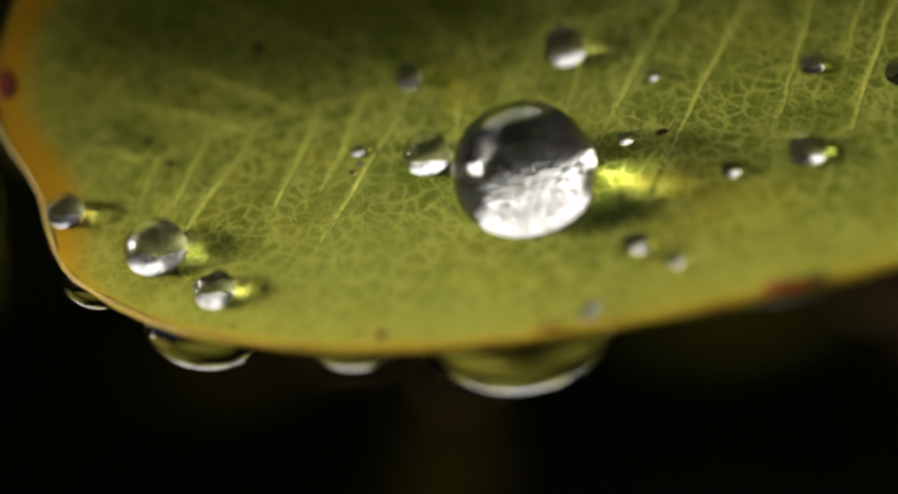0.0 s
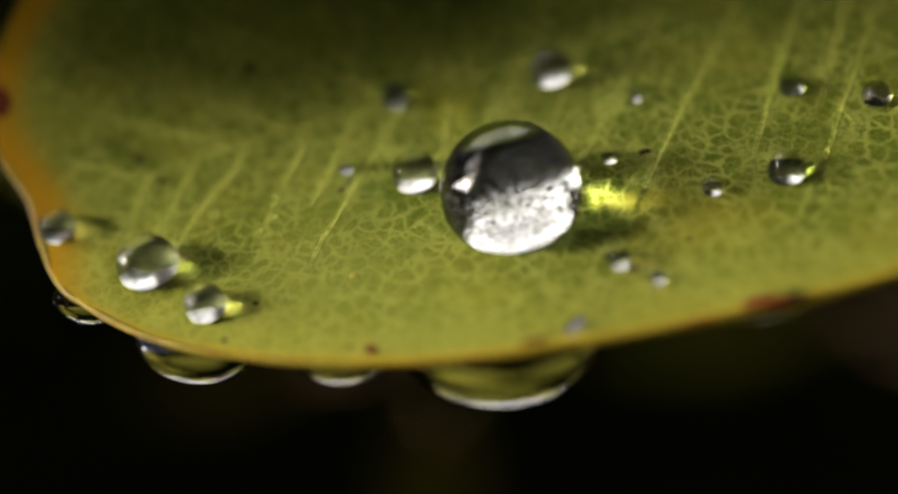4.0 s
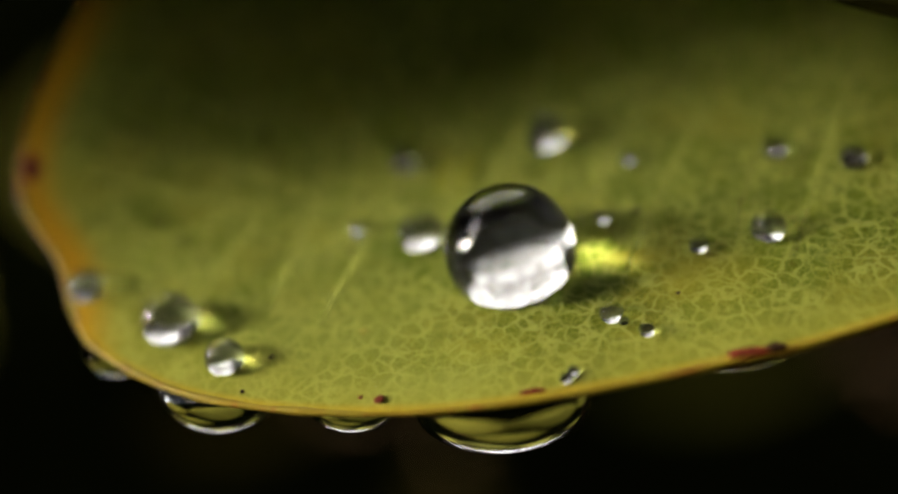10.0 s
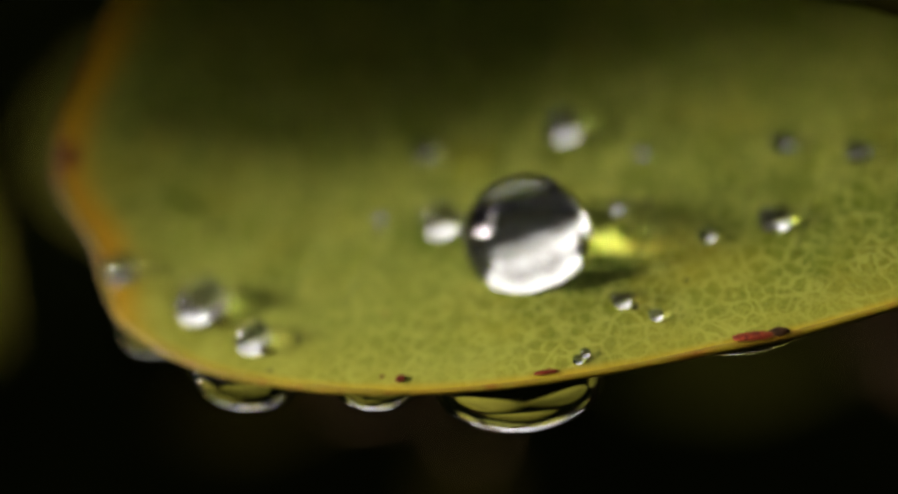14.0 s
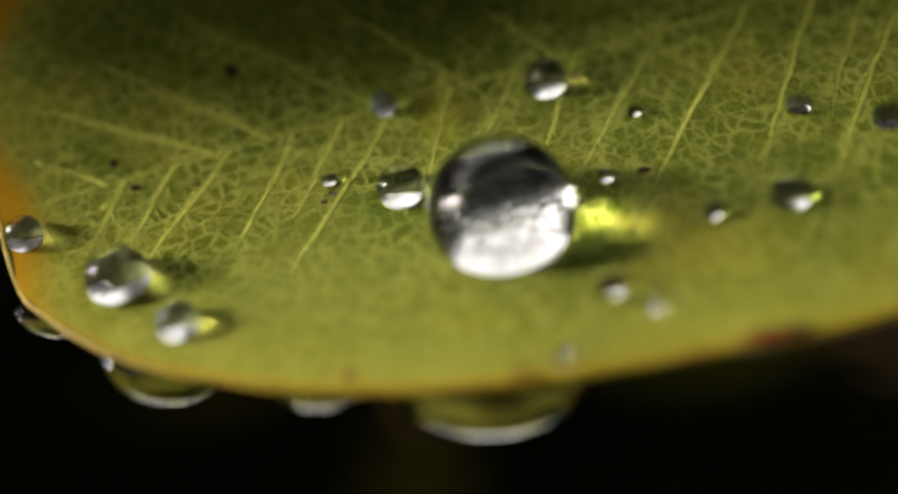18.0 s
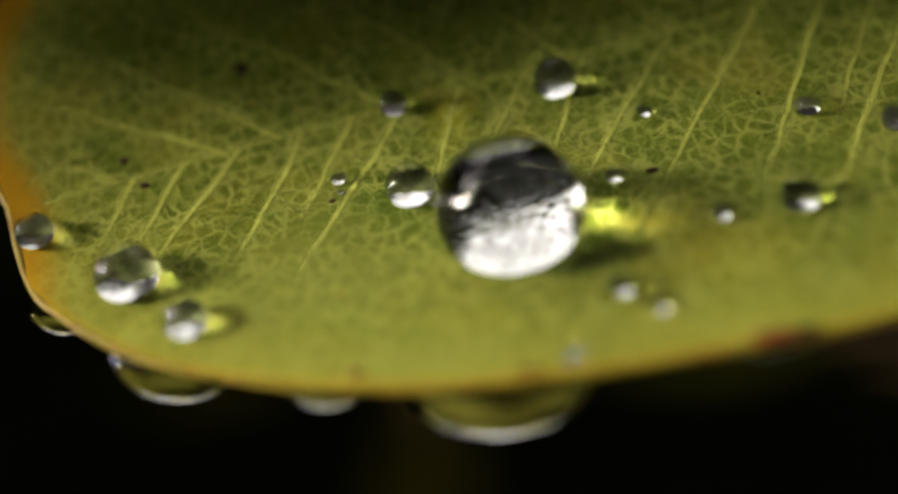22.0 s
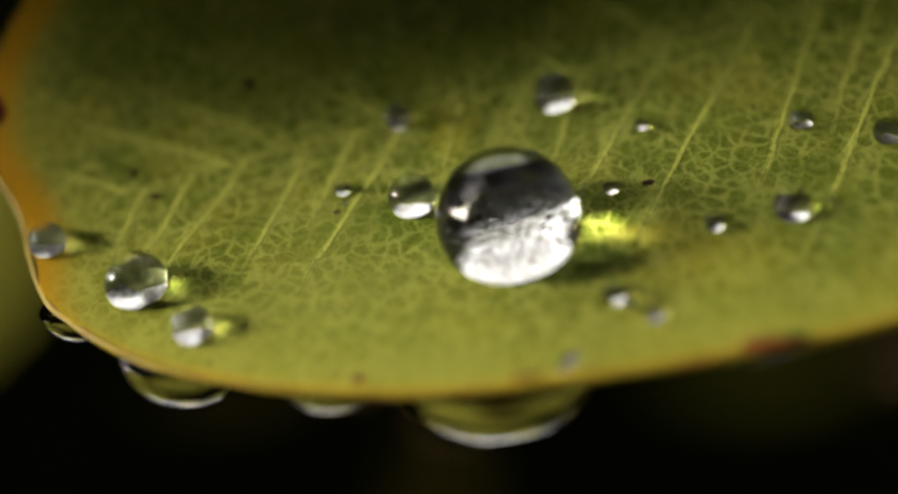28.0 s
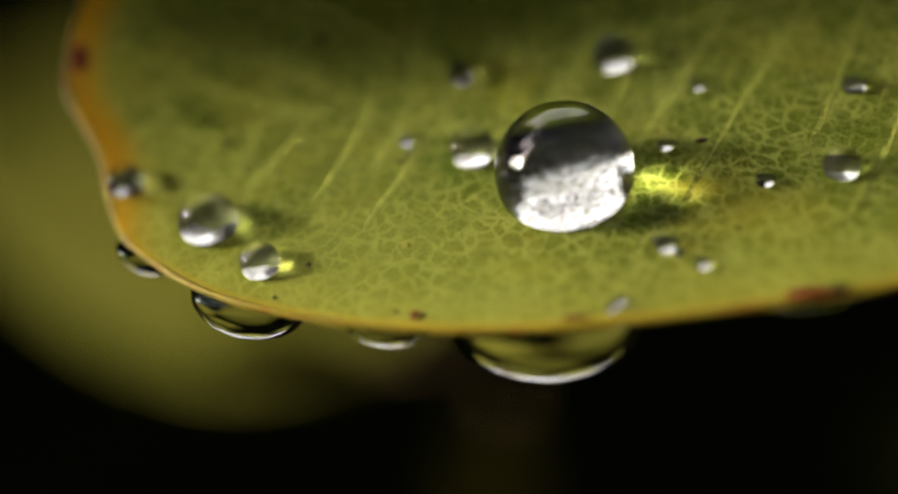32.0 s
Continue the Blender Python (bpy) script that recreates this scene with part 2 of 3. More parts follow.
def film_material(name, blur, metal, grain, bright):
    """The silver layer of air that a waxy leaf keeps under water, broken by dark specks of wax."""
    g = Graph(name)
    p = g.coords(1000.0)
    n, k, d = g.noise(p, 1.6, 3.0, 0.55), g.noise(p, 6.0, 4.0, 0.65), g.noise(p, grain, 2.0, 0.6)
    tone = g.ramp(k.outputs[0], [(k, tuple(min(c * bright, 0.95) for c in t)) for k, t in ((0.32, (0.26, 0.26, 0.23)), (0.47, (0.47, 0.475, 0.47)), (0.66, (0.72, 0.73, 0.76)))])
    tone = g.mix(g.band(n.outputs[0], 0.48, 0.66, 0.0, 0.45), tone, (0.17, 0.17, 0.12))
    tone = g.mix(g.band(d.outputs[0], 0.60, 0.615, 0.0, 0.97), tone, (0.02, 0.02, 0.015))
    both = g.math("ADD", n.outputs[0], g.math("MULTIPLY", k.outputs[0], 0.6))
    return g.surface(tone, blur, both, 0.00005, 0.25, Metallic=metal)


def wetted_material():
    g = Graph("wetted_leaf_skin")
    n = g.noise(g.coords(1000.0), 3.0, 4.0, 0.6)
    return g.surface(g.ramp(n.outputs[0], [(0.35, (0.07, 0.085, 0.022)), (0.65, (0.15, 0.165, 0.05))]), 0.4, n.outputs[0], 0.00003, 0.4, Metallic=0.75)


def rough_material(name, dark, light, scale, rough=0.9, dist=0.01, gloss=0.0):
    g = Graph(name)
    p = g.coords(1.0)
    n, k = g.noise(p, scale, 6.0, 0.62), g.noise(p, scale * 7, 4.0, 0.6)
    both = g.math("ADD", g.math("MULTIPLY", n.outputs[0], 0.7), g.math("MULTIPLY", k.outputs[0], 0.3))
    return g.surface(g.ramp(both, [(0.35, dark), (0.66, light)]), rough, both, dist, 0.8, Specular_IOR_Level=gloss)


# small drops get a whiter copy of the film, sky reflection put into its tone
BLADE, MARGIN, PALE_VEIN, FAR_VEIN, WATER, FILM, LIT_FILM = blade_material(), margin_material(), vein_material("pale_leaf_vein", 3.2), vein_material("far_leaf_vein", 3.2), water_material(), film_material("air_film", 0.11, 0.93, 9.0, 0.9), film_material("lit_air_film", 0.18, 0.8, 12.0, 1.8)
WETTED = wetted_material()
BROWN = spot_material("brown_spot", (0.012, 0.006, 0.003), (0.05, 0.022, 0.008))
RED = spot_material("red_spot", (0.06, 0.009, 0.005), (0.19, 0.034, 0.012))
YELLOW = spot_material("yellow_spot", (0.20, 0.19, 0.02), (0.30, 0.29, 0.06))
# soil and shrub are near black: the background's shade is put into their colour
SOIL = rough_material("soil_shade_tone", (0.0004, 0.0004, 0.0002), (0.0014, 0.0012, 0.0007), 14.0)
SHRUB = rough_material("shrub_shade_tone", (0.0004, 0.0005, 0.0002), (0.0014, 0.0018, 0.0004), 30.0, 0.7, 0.002)
OLIVE = rough_material("olive_leaf", (0.044, 0.043, 0.007), (0.086, 0.081, 0.014), 60.0, 0.5, 0.0005)
# olive and bronze taken down to near black, dimness put into the colour
DIMMED = rough_material("dimmed_leaf", (0.004, 0.0045, 0.0007), (0.011, 0.0105, 0.0016), 60.0, 0.5, 0.0005)
BRONZE = rough_material("dimmed_bronze_leaf", (0.0035, 0.0028, 0.0005), (0.008, 0.0066, 0.001), 60.0, 0.5, 0.0005)
PALE = rough_material("pale_leaf", (0.10, 0.105, 0.02), (0.2, 0.2, 0.05), 60.0, 0.5, 0.0005)
TWIG = rough_material("twig_bark", (0.05, 0.03, 0.016), (0.14, 0.085, 0.045), 300.0, 0.75, 0.0004)


# ---- mesh helpers ----
def mesh_of(name, verts, faces, mat, smooth=True):
    me = bpy.data.meshes.new(name)
    me.from_pydata([tuple(v) for v in verts], [], faces)
    if smooth:
        me.polygons.foreach_set("use_smooth", [True] * len(me.polygons))
    me.materials.append(mat)
    me.update()
    return me


def part(name, me, parent, label=""):
    ob = new(name, me)
    ob.parent = parent
    return tagged(ob, label=label) if label else ob


def spline(points, per, closed=False):
    """A smooth line through the points, per steps between two of them."""
    pts = [Vector(p) for p in points]
    n, made = len(pts), []
    for i in range(n if closed else n - 1):
        if closed:
            a, b, c, d = (pts[(i + k) % n] for k in (-1, 0, 1, 2))
        else:
            a, b, c, d = pts[max(i - 1, 0)], pts[i], pts[i + 1], pts[min(i + 2, n - 1)]
        for s in range(per):
            t = s / per
            made.append(0.5 * (2 * b + (c - a) * t + (2 * a - 5 * b + 4 * c - d) * t * t + (3 * b - a - 3 * c + d) * t ** 3))
    if not closed:
        made.append(pts[-1])
    return made


def tube(line, radii, around=8, closed=False, flat=1.0, up=Vector((0, 0, 1))):
    n = len(line)
    verts, faces = [], []
    for i, c in enumerate(line):
        a = line[(i - 1) % n] if closed or i else c
        b = line[(i + 1) % n] if closed or i < n - 1 else c
        way = (b - a).normalized()
        side = way.cross(up).normalized()
        top = side.cross(way)
        r = radii[i] if isinstance(radii, list) else radii
        for k in range(around):
            w = 2 * math.pi * k / around
            verts.append(c + r * math.cos(w) * side + r * flat * math.sin(w) * top)
    for i in range(n if closed else n - 1):
        j = (i + 1) % n
        for k in range(around):
            m = (k + 1) % around
            faces.append((i * around + k, i * around + m, j * around + m, j * around + k))
    if not closed:
        faces.append(tuple(range(around))[::-1])
        faces.append(tuple((n - 1) * around + k for k in range(around)))
    return verts, faces


# ---- the leaf: its own frame in millimetres, u along the blade, v across, h off it ----
LEAF = Matrix(((0.98812, 0.0, -0.15371, 0.0), (-0.06496, 0.90631, -0.4176, 0.0), (0.13931, 0.42262, 0.89554, 0.6), (0, 0, 0, 1)))


def midrib_v(u):
    return 5.5 + 0.25 * u


def height(u, v):
    """The blade folds up along its midrib and droops a little to the near margin."""
    x = (v - midrib_v(u)) * 1.2
    fold = 0.55 * (math.log1p(math.exp(x)) if x < 30 else x) / 1.2
    return fold - 0.012 * min(0.0, v + 1.0) ** 2


def normal(u, v):
    e = 0.02
    return Vector(((height(u - e, v) - height(u + e, v)) / (2 * e), (height(u, v - e) - height(u, v + e)) / (2 * e), 1)).normalized()


def on_leaf(u, v, h=0.0):
    return (Vector((u, v, height(u, v))) + normal(u, v) * h) * MM


OUTLINE = spline([(-11.7, 8.1, 0), (-12.3, 6.5, 0), (-12.33, 4.86, 0), (-11.2, 3.05, 0), (-10.65, 1.6, 0), (-9.68, -0.15, 0),
                  (-7.35, -2.0, 0), (-4.9, -3.02, 0), (-2.02, -3.68, 0), (0.68, -3.91, 0), (3.29, -3.85, 0), (5.85, -3.64, 0),
                  (9.24, -3.2, 0), (16, -1.5, 0), (24, 2.2, 0), (31, 8.6, 0), (35, 14.2, 0), (30, 18.0, 0), (21, 20.6, 0),
                  (11, 20.8, 0), (1, 18.6, 0), (-6, 14.8, 0), (-9.9, 11.2, 0)], 16, closed=True)
HEART = Vector((3.0, 6.0, 0))


def wave(q):
    return 0.05 * noise.noise(Vector((q.x * 0.35, q.y * 0.35, 0.0)))


def vein_strip(name, line, radii, mat, lift):
    """A vein as a low ridge on the blade; across runs from its crest to its sides."""
    verts, faces, across, cols = [], [], [], 7
    for i, q in enumerate(line):
        way = (line[min(i + 1, len(line) - 1)] - line[max(i - 1, 0)]).normalized()
        side = Vector((-way.y, way.x, 0))
        for k in range(cols):
            a = k / (cols - 1) * 2 - 1
            w = q + side * (a * radii[i])
            verts.append(on_leaf(w.x, w.y, lift + 0.006 * (1 - a * a) + wave(w)))
            across.append(max(abs(a), (i / (len(line) - 1)) ** 4))
    for i in range(len(line) - 1):
        for k in range(cols - 1):
            a = i * cols + k
            faces.append((a, a + 1, a + cols + 1, a + cols))
    me = mesh_of(name, verts, faces, mat)
    me.attributes.new("across", "FLOAT", "POINT").data.foreach_set("value", across)
    return me


def inside(q, gap):
    """Whether a point of the blade lies at least gap inside its margin."""
    hit = False
    for a, b in zip(OUTLINE, OUTLINE[1:] + OUTLINE[:1]):
        if (a.y > q.y) != (b.y > q.y) and q.x < (b.x - a.x) * (q.y - a.y) / (b.y - a.y) + a.x:
            hit = not hit
    return hit and min((q - o).length for o in OUTLINE) > gap


def leaf():
    thing = tagged(new("leaf"), "olive green leaf with pale veins and an orange margin", "leaf")
    thing.matrix_world = LEAF
    n, rings = len(OUTLINE), 64
    verts, faces, away = [], [], []
    for side, depth in ((1, 0.0), (-1, -0.3)):
        for k in range(rings + 1):
            s = 1 - (1 - k / rings) ** 1.4
            thick = depth * min(1.0, (1 - s) * 12 + 0.3)
            for o in OUTLINE:
                q = HEART.lerp(o, s)
                verts.append(on_leaf(q.x, q.y, thick + wave(q)))
                away.append((1 - s) * (o - HEART).length)
    row = (rings + 1) * n
    for base, flip in ((0, False), (row, True)):
        for k in range(rings):
            for i in range(n):
                j = (i + 1) % n
                f = (base + k * n + i, base + (k + 1) * n + i, base + (k + 1) * n + j, base + k * n + j)
                faces.append(f[::-1] if flip else f)
    last = rings * n
    for i in range(n):
        j = (i + 1) % n
        faces.append((last + i, row + last + i, row + last + j, last + j))
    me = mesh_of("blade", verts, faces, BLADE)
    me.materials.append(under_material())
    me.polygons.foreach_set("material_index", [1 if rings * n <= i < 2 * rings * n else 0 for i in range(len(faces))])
    me.attributes.new("to_margin", "FLOAT", "POINT").data.foreach_set("value", away)
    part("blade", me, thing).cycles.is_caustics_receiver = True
    rim = [on_leaf(o.x, o.y, -0.07) for o in OUTLINE]
    fat = [(0.095 + 0.035 * noise.noise(o * 0.9)) * MM for o in OUTLINE]
    part("margin", mesh_of("margin", *tube(rim, fat, 8, True), MARGIN), thing, "yellow and orange rounded leaf margin")
    line = spline([(-10.2, midrib_v(-10.2), 0), (-4, midrib_v(-4), 0), (3, midrib_v(3), 0), (12, midrib_v(12), 0), (24, midrib_v(24), 0), (35.2, 14.3, 0)], 14)
    part("midrib", vein_strip("midrib", line, [0.10 + 0.002 * i for i in range(len(line))], PALE_VEIN, 0.004), thing)
    # side veins, each from the midrib towards a margin
    ways = [(8.6, -4.4, -8.6), (6.2, -3.2, -6.2), (10.5, -3.2, -8.0), (3.9, -1.3, -4.2), (2.3, -1.3, -3.4), (0.5, -0.7, -3.6), (-0.9, -2.7, -6.2), (-2.3, -1.2, -3.6), (-3.6, -1.4, -4.6),
            (-5.2, -2.4, -4.8), (-6.7, -1.0, -3.2), (-7.9, -0.7, -2.6), (13.4, -5.0, -10.0), (12.0, -2.6, -6.4), (16.2, -5.2, -10.2), (19.0, -5.2, -10.0),
            (-1.3, -6.4, 3.0), (-4.2, -5.8, 2.6), (-5.6, -5.0, 1.45), (-8.3, -2.4, 0.8), (0.9, -6.2, 3.9), (3.4, -6.2, 4.4), (6.2, -6.0, 4.8), (9.2, -6.0, 5.2), (12.4, -6.0, 5.4), (15.4, -6.0, 5.6)]
    for u0, du, dv in ways:
        a = Vector((u0, midrib_v(u0), 0))
        bow = (0.3, 0.56, 0.79) if dv > 0 else (0.23, 0.47, 0.73)
        line = spline([a] + [a + Vector((du * 0.25 * (k + 1), dv * f, 0)) for k, f in enumerate(bow)] + [a + Vector((du, dv, 0))], 10)
        line = [q + Vector((0.09 * noise.noise(q * 0.9), 0.08 * noise.noise(q * 0.9 + Vector((9, 0, 0))), 0)) for q in line]
        line = [q for q in line if inside(q, 0.5)]
        m = len(line)
        part("side_vein", vein_strip("side_vein", line, [(0.21 + 0.06 * noise.noise(q * 2.0)) * (1 - 0.55 * i / m) for i, q in enumerate(line)], FAR_VEIN if dv > 0 else PALE_VEIN, 0.008), thing)
        # twigs of the vein, left and right in turn
        for i in range(6, m - 8, 5):
            way = (line[i + 1] - line[i - 1]).normalized()
            side = Vector((-way.y, way.x, 0)) * (1 if (i // 5) % 2 else -1)
            reach = 0.55 + 0.4 * random.random()
            twig = spline([line[i], line[i] + (way * 0.5 + side * 0.45) * reach, line[i] + (way * 0.85 + side * 1.05) * reach], 5)
            twig = [q + Vector((0.1 * noise.noise(q * 2.1), 0.1 * noise.noise(q * 2.1 + Vector((5, 0, 0))), 0)) for q in twig]
            part("vein_twig", vein_strip("vein_twig", twig, [0.07 * (1 - 0.5 * k / len(twig)) for k in range(len(twig))], FAR_VEIN if dv > 0 else PALE_VEIN, 0.006), thing)
    stalk = spline([(35, 14.2, 1.8), (38, 15.2, 1.4), (42, 16.0, -0.5)], 8)
    part("stalk", mesh_of("stalk", *tube([on_leaf(35, 14.2)] + [q * MM for q in stalk[3:]], 0.5 * MM, 8), MARGIN), thing)
    # flecks and blotches that sit in the blade's skin
    for u, v, a, b, mat, name in ((-2.69, 2.13, 0.1, 0.08, BROWN, "brown_fleck"), (-4.66, -1.49, 0.075, 0.07, BROWN, "brown_fleck"), (5.72, -1.23, 0.06, 0.05, BROWN, "brown_fleck"),
                                  (5.13, 2.01, 0.16, 0.1, BROWN, "brown_fleck"), (-5.15, 6.38, 0.16, 0.15, BROWN, "brown_fleck"), (-8.22, 4.03, 0.14, 0.1, BROWN, "brown_fleck"),
                                  (-7.59, 3.27, 0.13, 0.09, BROWN, "brown_fleck"), (0.91, 4.56, 0.05, 0.05, BROWN, "brown_fleck"), (8.07, 4.42, 0.06, 0.05, BROWN, "brown_fleck"),
                                  (-5.32, -2.56, 0.05, 0.045, BROWN, "brown_fleck"), (7.0, -3.42, 0.46, 0.13, RED, "red_blotch"), (7.63, -3.38, 0.22, 0.13, BROWN, "brown_fleck"),
                                  (-1.81, -3.38, 0.12, 0.11, RED, "red_blotch"), (-12.05, 5.75, 0.28, 0.42, RED, "red_blotch"), (-2.3, -3.2, 0.06, 0.06, RED, "red_blotch"),
                                  (1.9, -3.75, 0.3, 0.06, RED, "red_blotch"), (-2.28, -1.01, 0.12, 0.12, YELLOW, "yellow_fleck"), (-2.78, 6.76, 0.18, 0.14, YELLOW, "yellow_fleck"),
                                  (-0.3, 5.5, 0.2, 0.12, YELLOW, "yellow_fleck"), (-4.9, 5.5, 0.1, 0.1, YELLOW, "yellow_fleck")):
        ring = 14
        lie = wave(Vector((u, v, 0))) + (0.0 if inside(Vector((u, v, 0)), 0.35) else 0.075)
        vs, fs = [on_leaf(u, v, lie + 0.02)], []
        for k, (s, h) in enumerate(((0.6, 0.018), (1.0, 0.006), (1.15, -0.03))):
            for i in range(ring):
                w = 2 * math.pi * i / ring
                s2 = s * (1 + 0.3 * noise.noise(Vector((u + math.cos(w), v + math.sin(w), 3.0))))
                vs.append(on_leaf(u + a * s2 * math.cos(w), v + b * s2 * math.sin(w), lie + h))
        for i in range(ring):
            j = (i + 1) % ring
            fs.append((0, 1 + i, 1 + j))
            for k in range(2):
                fs.append((1 + k * ring + i, 1 + (k + 1) * ring + i, 1 + (k + 1) * ring + j, 1 + k * ring + j))
        part(name, mesh_of(name, vs, fs, mat), thing)
    return thing


# ---- water ----
def drop_mesh(r, sink, squash, wobble, seed, rings=40, around=64):
    """A bead of water of radius r that sits on a flat foot, sink of its radius below its middle."""
    verts, faces = [Vector((0, 0, r * squash))], []
    low = math.acos(-sink)
    profile = [(math.sin(low * k / rings), math.cos(low * k / rings)) for k in range(1, rings + 1)]
    foot = math.sin(low)
    profile += [(foot * 0.9, -sink - 0.012), (foot * 0.6, -sink - 0.014), (foot * 0.3, -sink - 0.014)]
    for a, z in profile:
        for i in range(around):
            w = 2 * math.pi * i / around
            d = 1 + wobble * noise.noise(Vector((math.cos(w) * 1.2 + seed, math.sin(w) * 1.2, z * 1.2)))
            verts.append(Vector((a * math.cos(w) * r * d, a * math.sin(w) * r * d, z * r * squash)))
    verts.append(Vector((0, 0, (-sink - 0.014) * r * squash)))
    for i in range(around):
        j = (i + 1) % around
        faces.append((0, 1 + i, 1 + j))
        for k in range(len(profile) - 1):
            faces.append((1 + k * around + i, 1 + (k + 1) * around + i, 1 + (k + 1) * around + j, 1 + k * around + j))
        faces.append((1 + (len(profile) - 1) * around + i, len(verts) - 1, 1 + (len(profile) - 1) * around + j))
    return verts, faces


def bead(u, v, r, label, sink=0.45, squash=0.98, wobble=0.02, lift=0.05):
    me = mesh_of("water_drop", *drop_mesh(r * MM, sink, squash, wobble, u * 3 + v), WATER)
    ob = tagged(new("water_drop", me), label, "water drop", "drops on the leaf")
    ob.cycles.is_caustics_caster = True
    foot = math.sqrt(1 - sink * sink) * r * 0.96
    floor_z = (-sink * squash + 0.015) * r
    whole = r > 1
    vs, fs, ring, rows = [], [], 48, 10
    for k in range(rows + 1):
        for i in range(ring + 1):
            # rows run from the front of the foot to where water wets the leaf
            x = foot * (i / ring * 2 - 1) * 0.999
            reach = math.sqrt(max(0.0, foot * foot - x * x))
            far = reach if whole else min(reach, foot * (0.12 + 0.35 * noise.noise(Vector((x / r * 2.2 + u, v, 0.0)))))
            y = -reach + (max(far, -reach) + reach) * k / rows
            lump = 0.006 * r * noise.noise(Vector((x * 5 / r + u, y * 5 / r + v, 0.0)))
            vs.append(Vector((x, y, floor_z + lump)) * MM)
    for k in range(rows):
        for i in range(ring):
            a = k * (ring + 1) + i
            fs.append((a, a + 1, a + ring + 2, a + ring + 1))
    part("air_film", mesh_of("air_film", vs, fs, LIT_FILM if 0.16 < r < 1 else FILM), ob, "silvery speckled air film under the drop")
    if not whole:
        vs, fs = [], []
        for k in range(rows + 1):
            for i in range(ring + 1):
                x = foot * (i / ring * 2 - 1) * 0.999
                reach = math.sqrt(max(0.0, foot * foot - x * x))
                near = max(-reach, min(reach, foot * (0.12 + 0.35 * noise.noise(Vector((x / r * 2.2 + u, v, 0.0))))))
                y = near + (reach - near) * k / rows
                vs.append(Vector((x, y, floor_z + 0.006 * r * noise.noise(Vector((x * 5 / r + u, y * 5 / r + v, 0.0))))) * MM)
        for k in range(rows):
            for i in range(ring):
                a = k * (ring + 1) + i
                fs.append((a, a + 1, a + ring + 2, a + ring + 1))
        part("wetted_patch", mesh_of("wetted_patch", vs, fs, WETTED), ob, "wet green leaf skin under the drop")
    turn = Vector((0, 0, 1)).rotation_difference(normal(u, v)).to_matrix().to_4x4()
    ob.matrix_world = LEAF @ Matrix.Translation(on_leaf(u, v, lift + wave(Vector((u, v, 0))) - 0.03 + sink * squash * r + 0.014 * r)) @ turn
    return ob


def hanging(u, v, wide, deep, down, label, tilt=0.0):
    """A drop that clings to the underside of the blade behind its margin, drawn down by its weight."""
    verts, faces, rings, around = [Vector((0, 0, down))], [], 36, 72
    for k in range(1, rings):
        w = math.pi * k / rings
        a, z = math.sin(w), math.cos(w)
        for i in range(around):
            q = 2 * math.pi * i / around
            verts.append(Vector((a * math.cos(q) * wide, a * math.sin(q) * deep, z * down)))
    verts.append(Vector((0, 0, -down)))
    for i in range(around):
        j = (i + 1) % around
        faces.append((0, 1 + i, 1 + j))
        for k in range(rings - 2):
            faces.append((1 + k * around + i, 1 + (k + 1) * around + i, 1 + (k + 1) * around + j, 1 + k * around + j))
        faces.append((1 + (rings - 2) * around + i, len(verts) - 1, 1 + (rings - 2) * around + j))
    at = LEAF @ on_leaf(u, v, -0.1) + Vector((0, 0.85 * deep * MM, -0.28 * down * MM))
    place, back = Matrix.Translation(at) @ pose(0, 0, 0, 0, tilt, 0), LEAF.inverted()
    inner = place.inverted() @ LEAF
    flat = []
    for q in verts:
        # the top lies flush against the blade
        b = (back @ (place @ (q * MM))) / MM
        top = height(b.x, b.y) - 0.1 - 0.06 * min(1.0, max(0.0, b.y - v))
        flat.append(inner @ (Vector((b.x, b.y, min(b.z, top))) * MM))
    ob = tagged(new("hanging_drop", mesh_of("hanging_drop", flat, faces, WATER)), label, "water drop", "drops under the margin")
    ob.matrix_world = place
    return ob


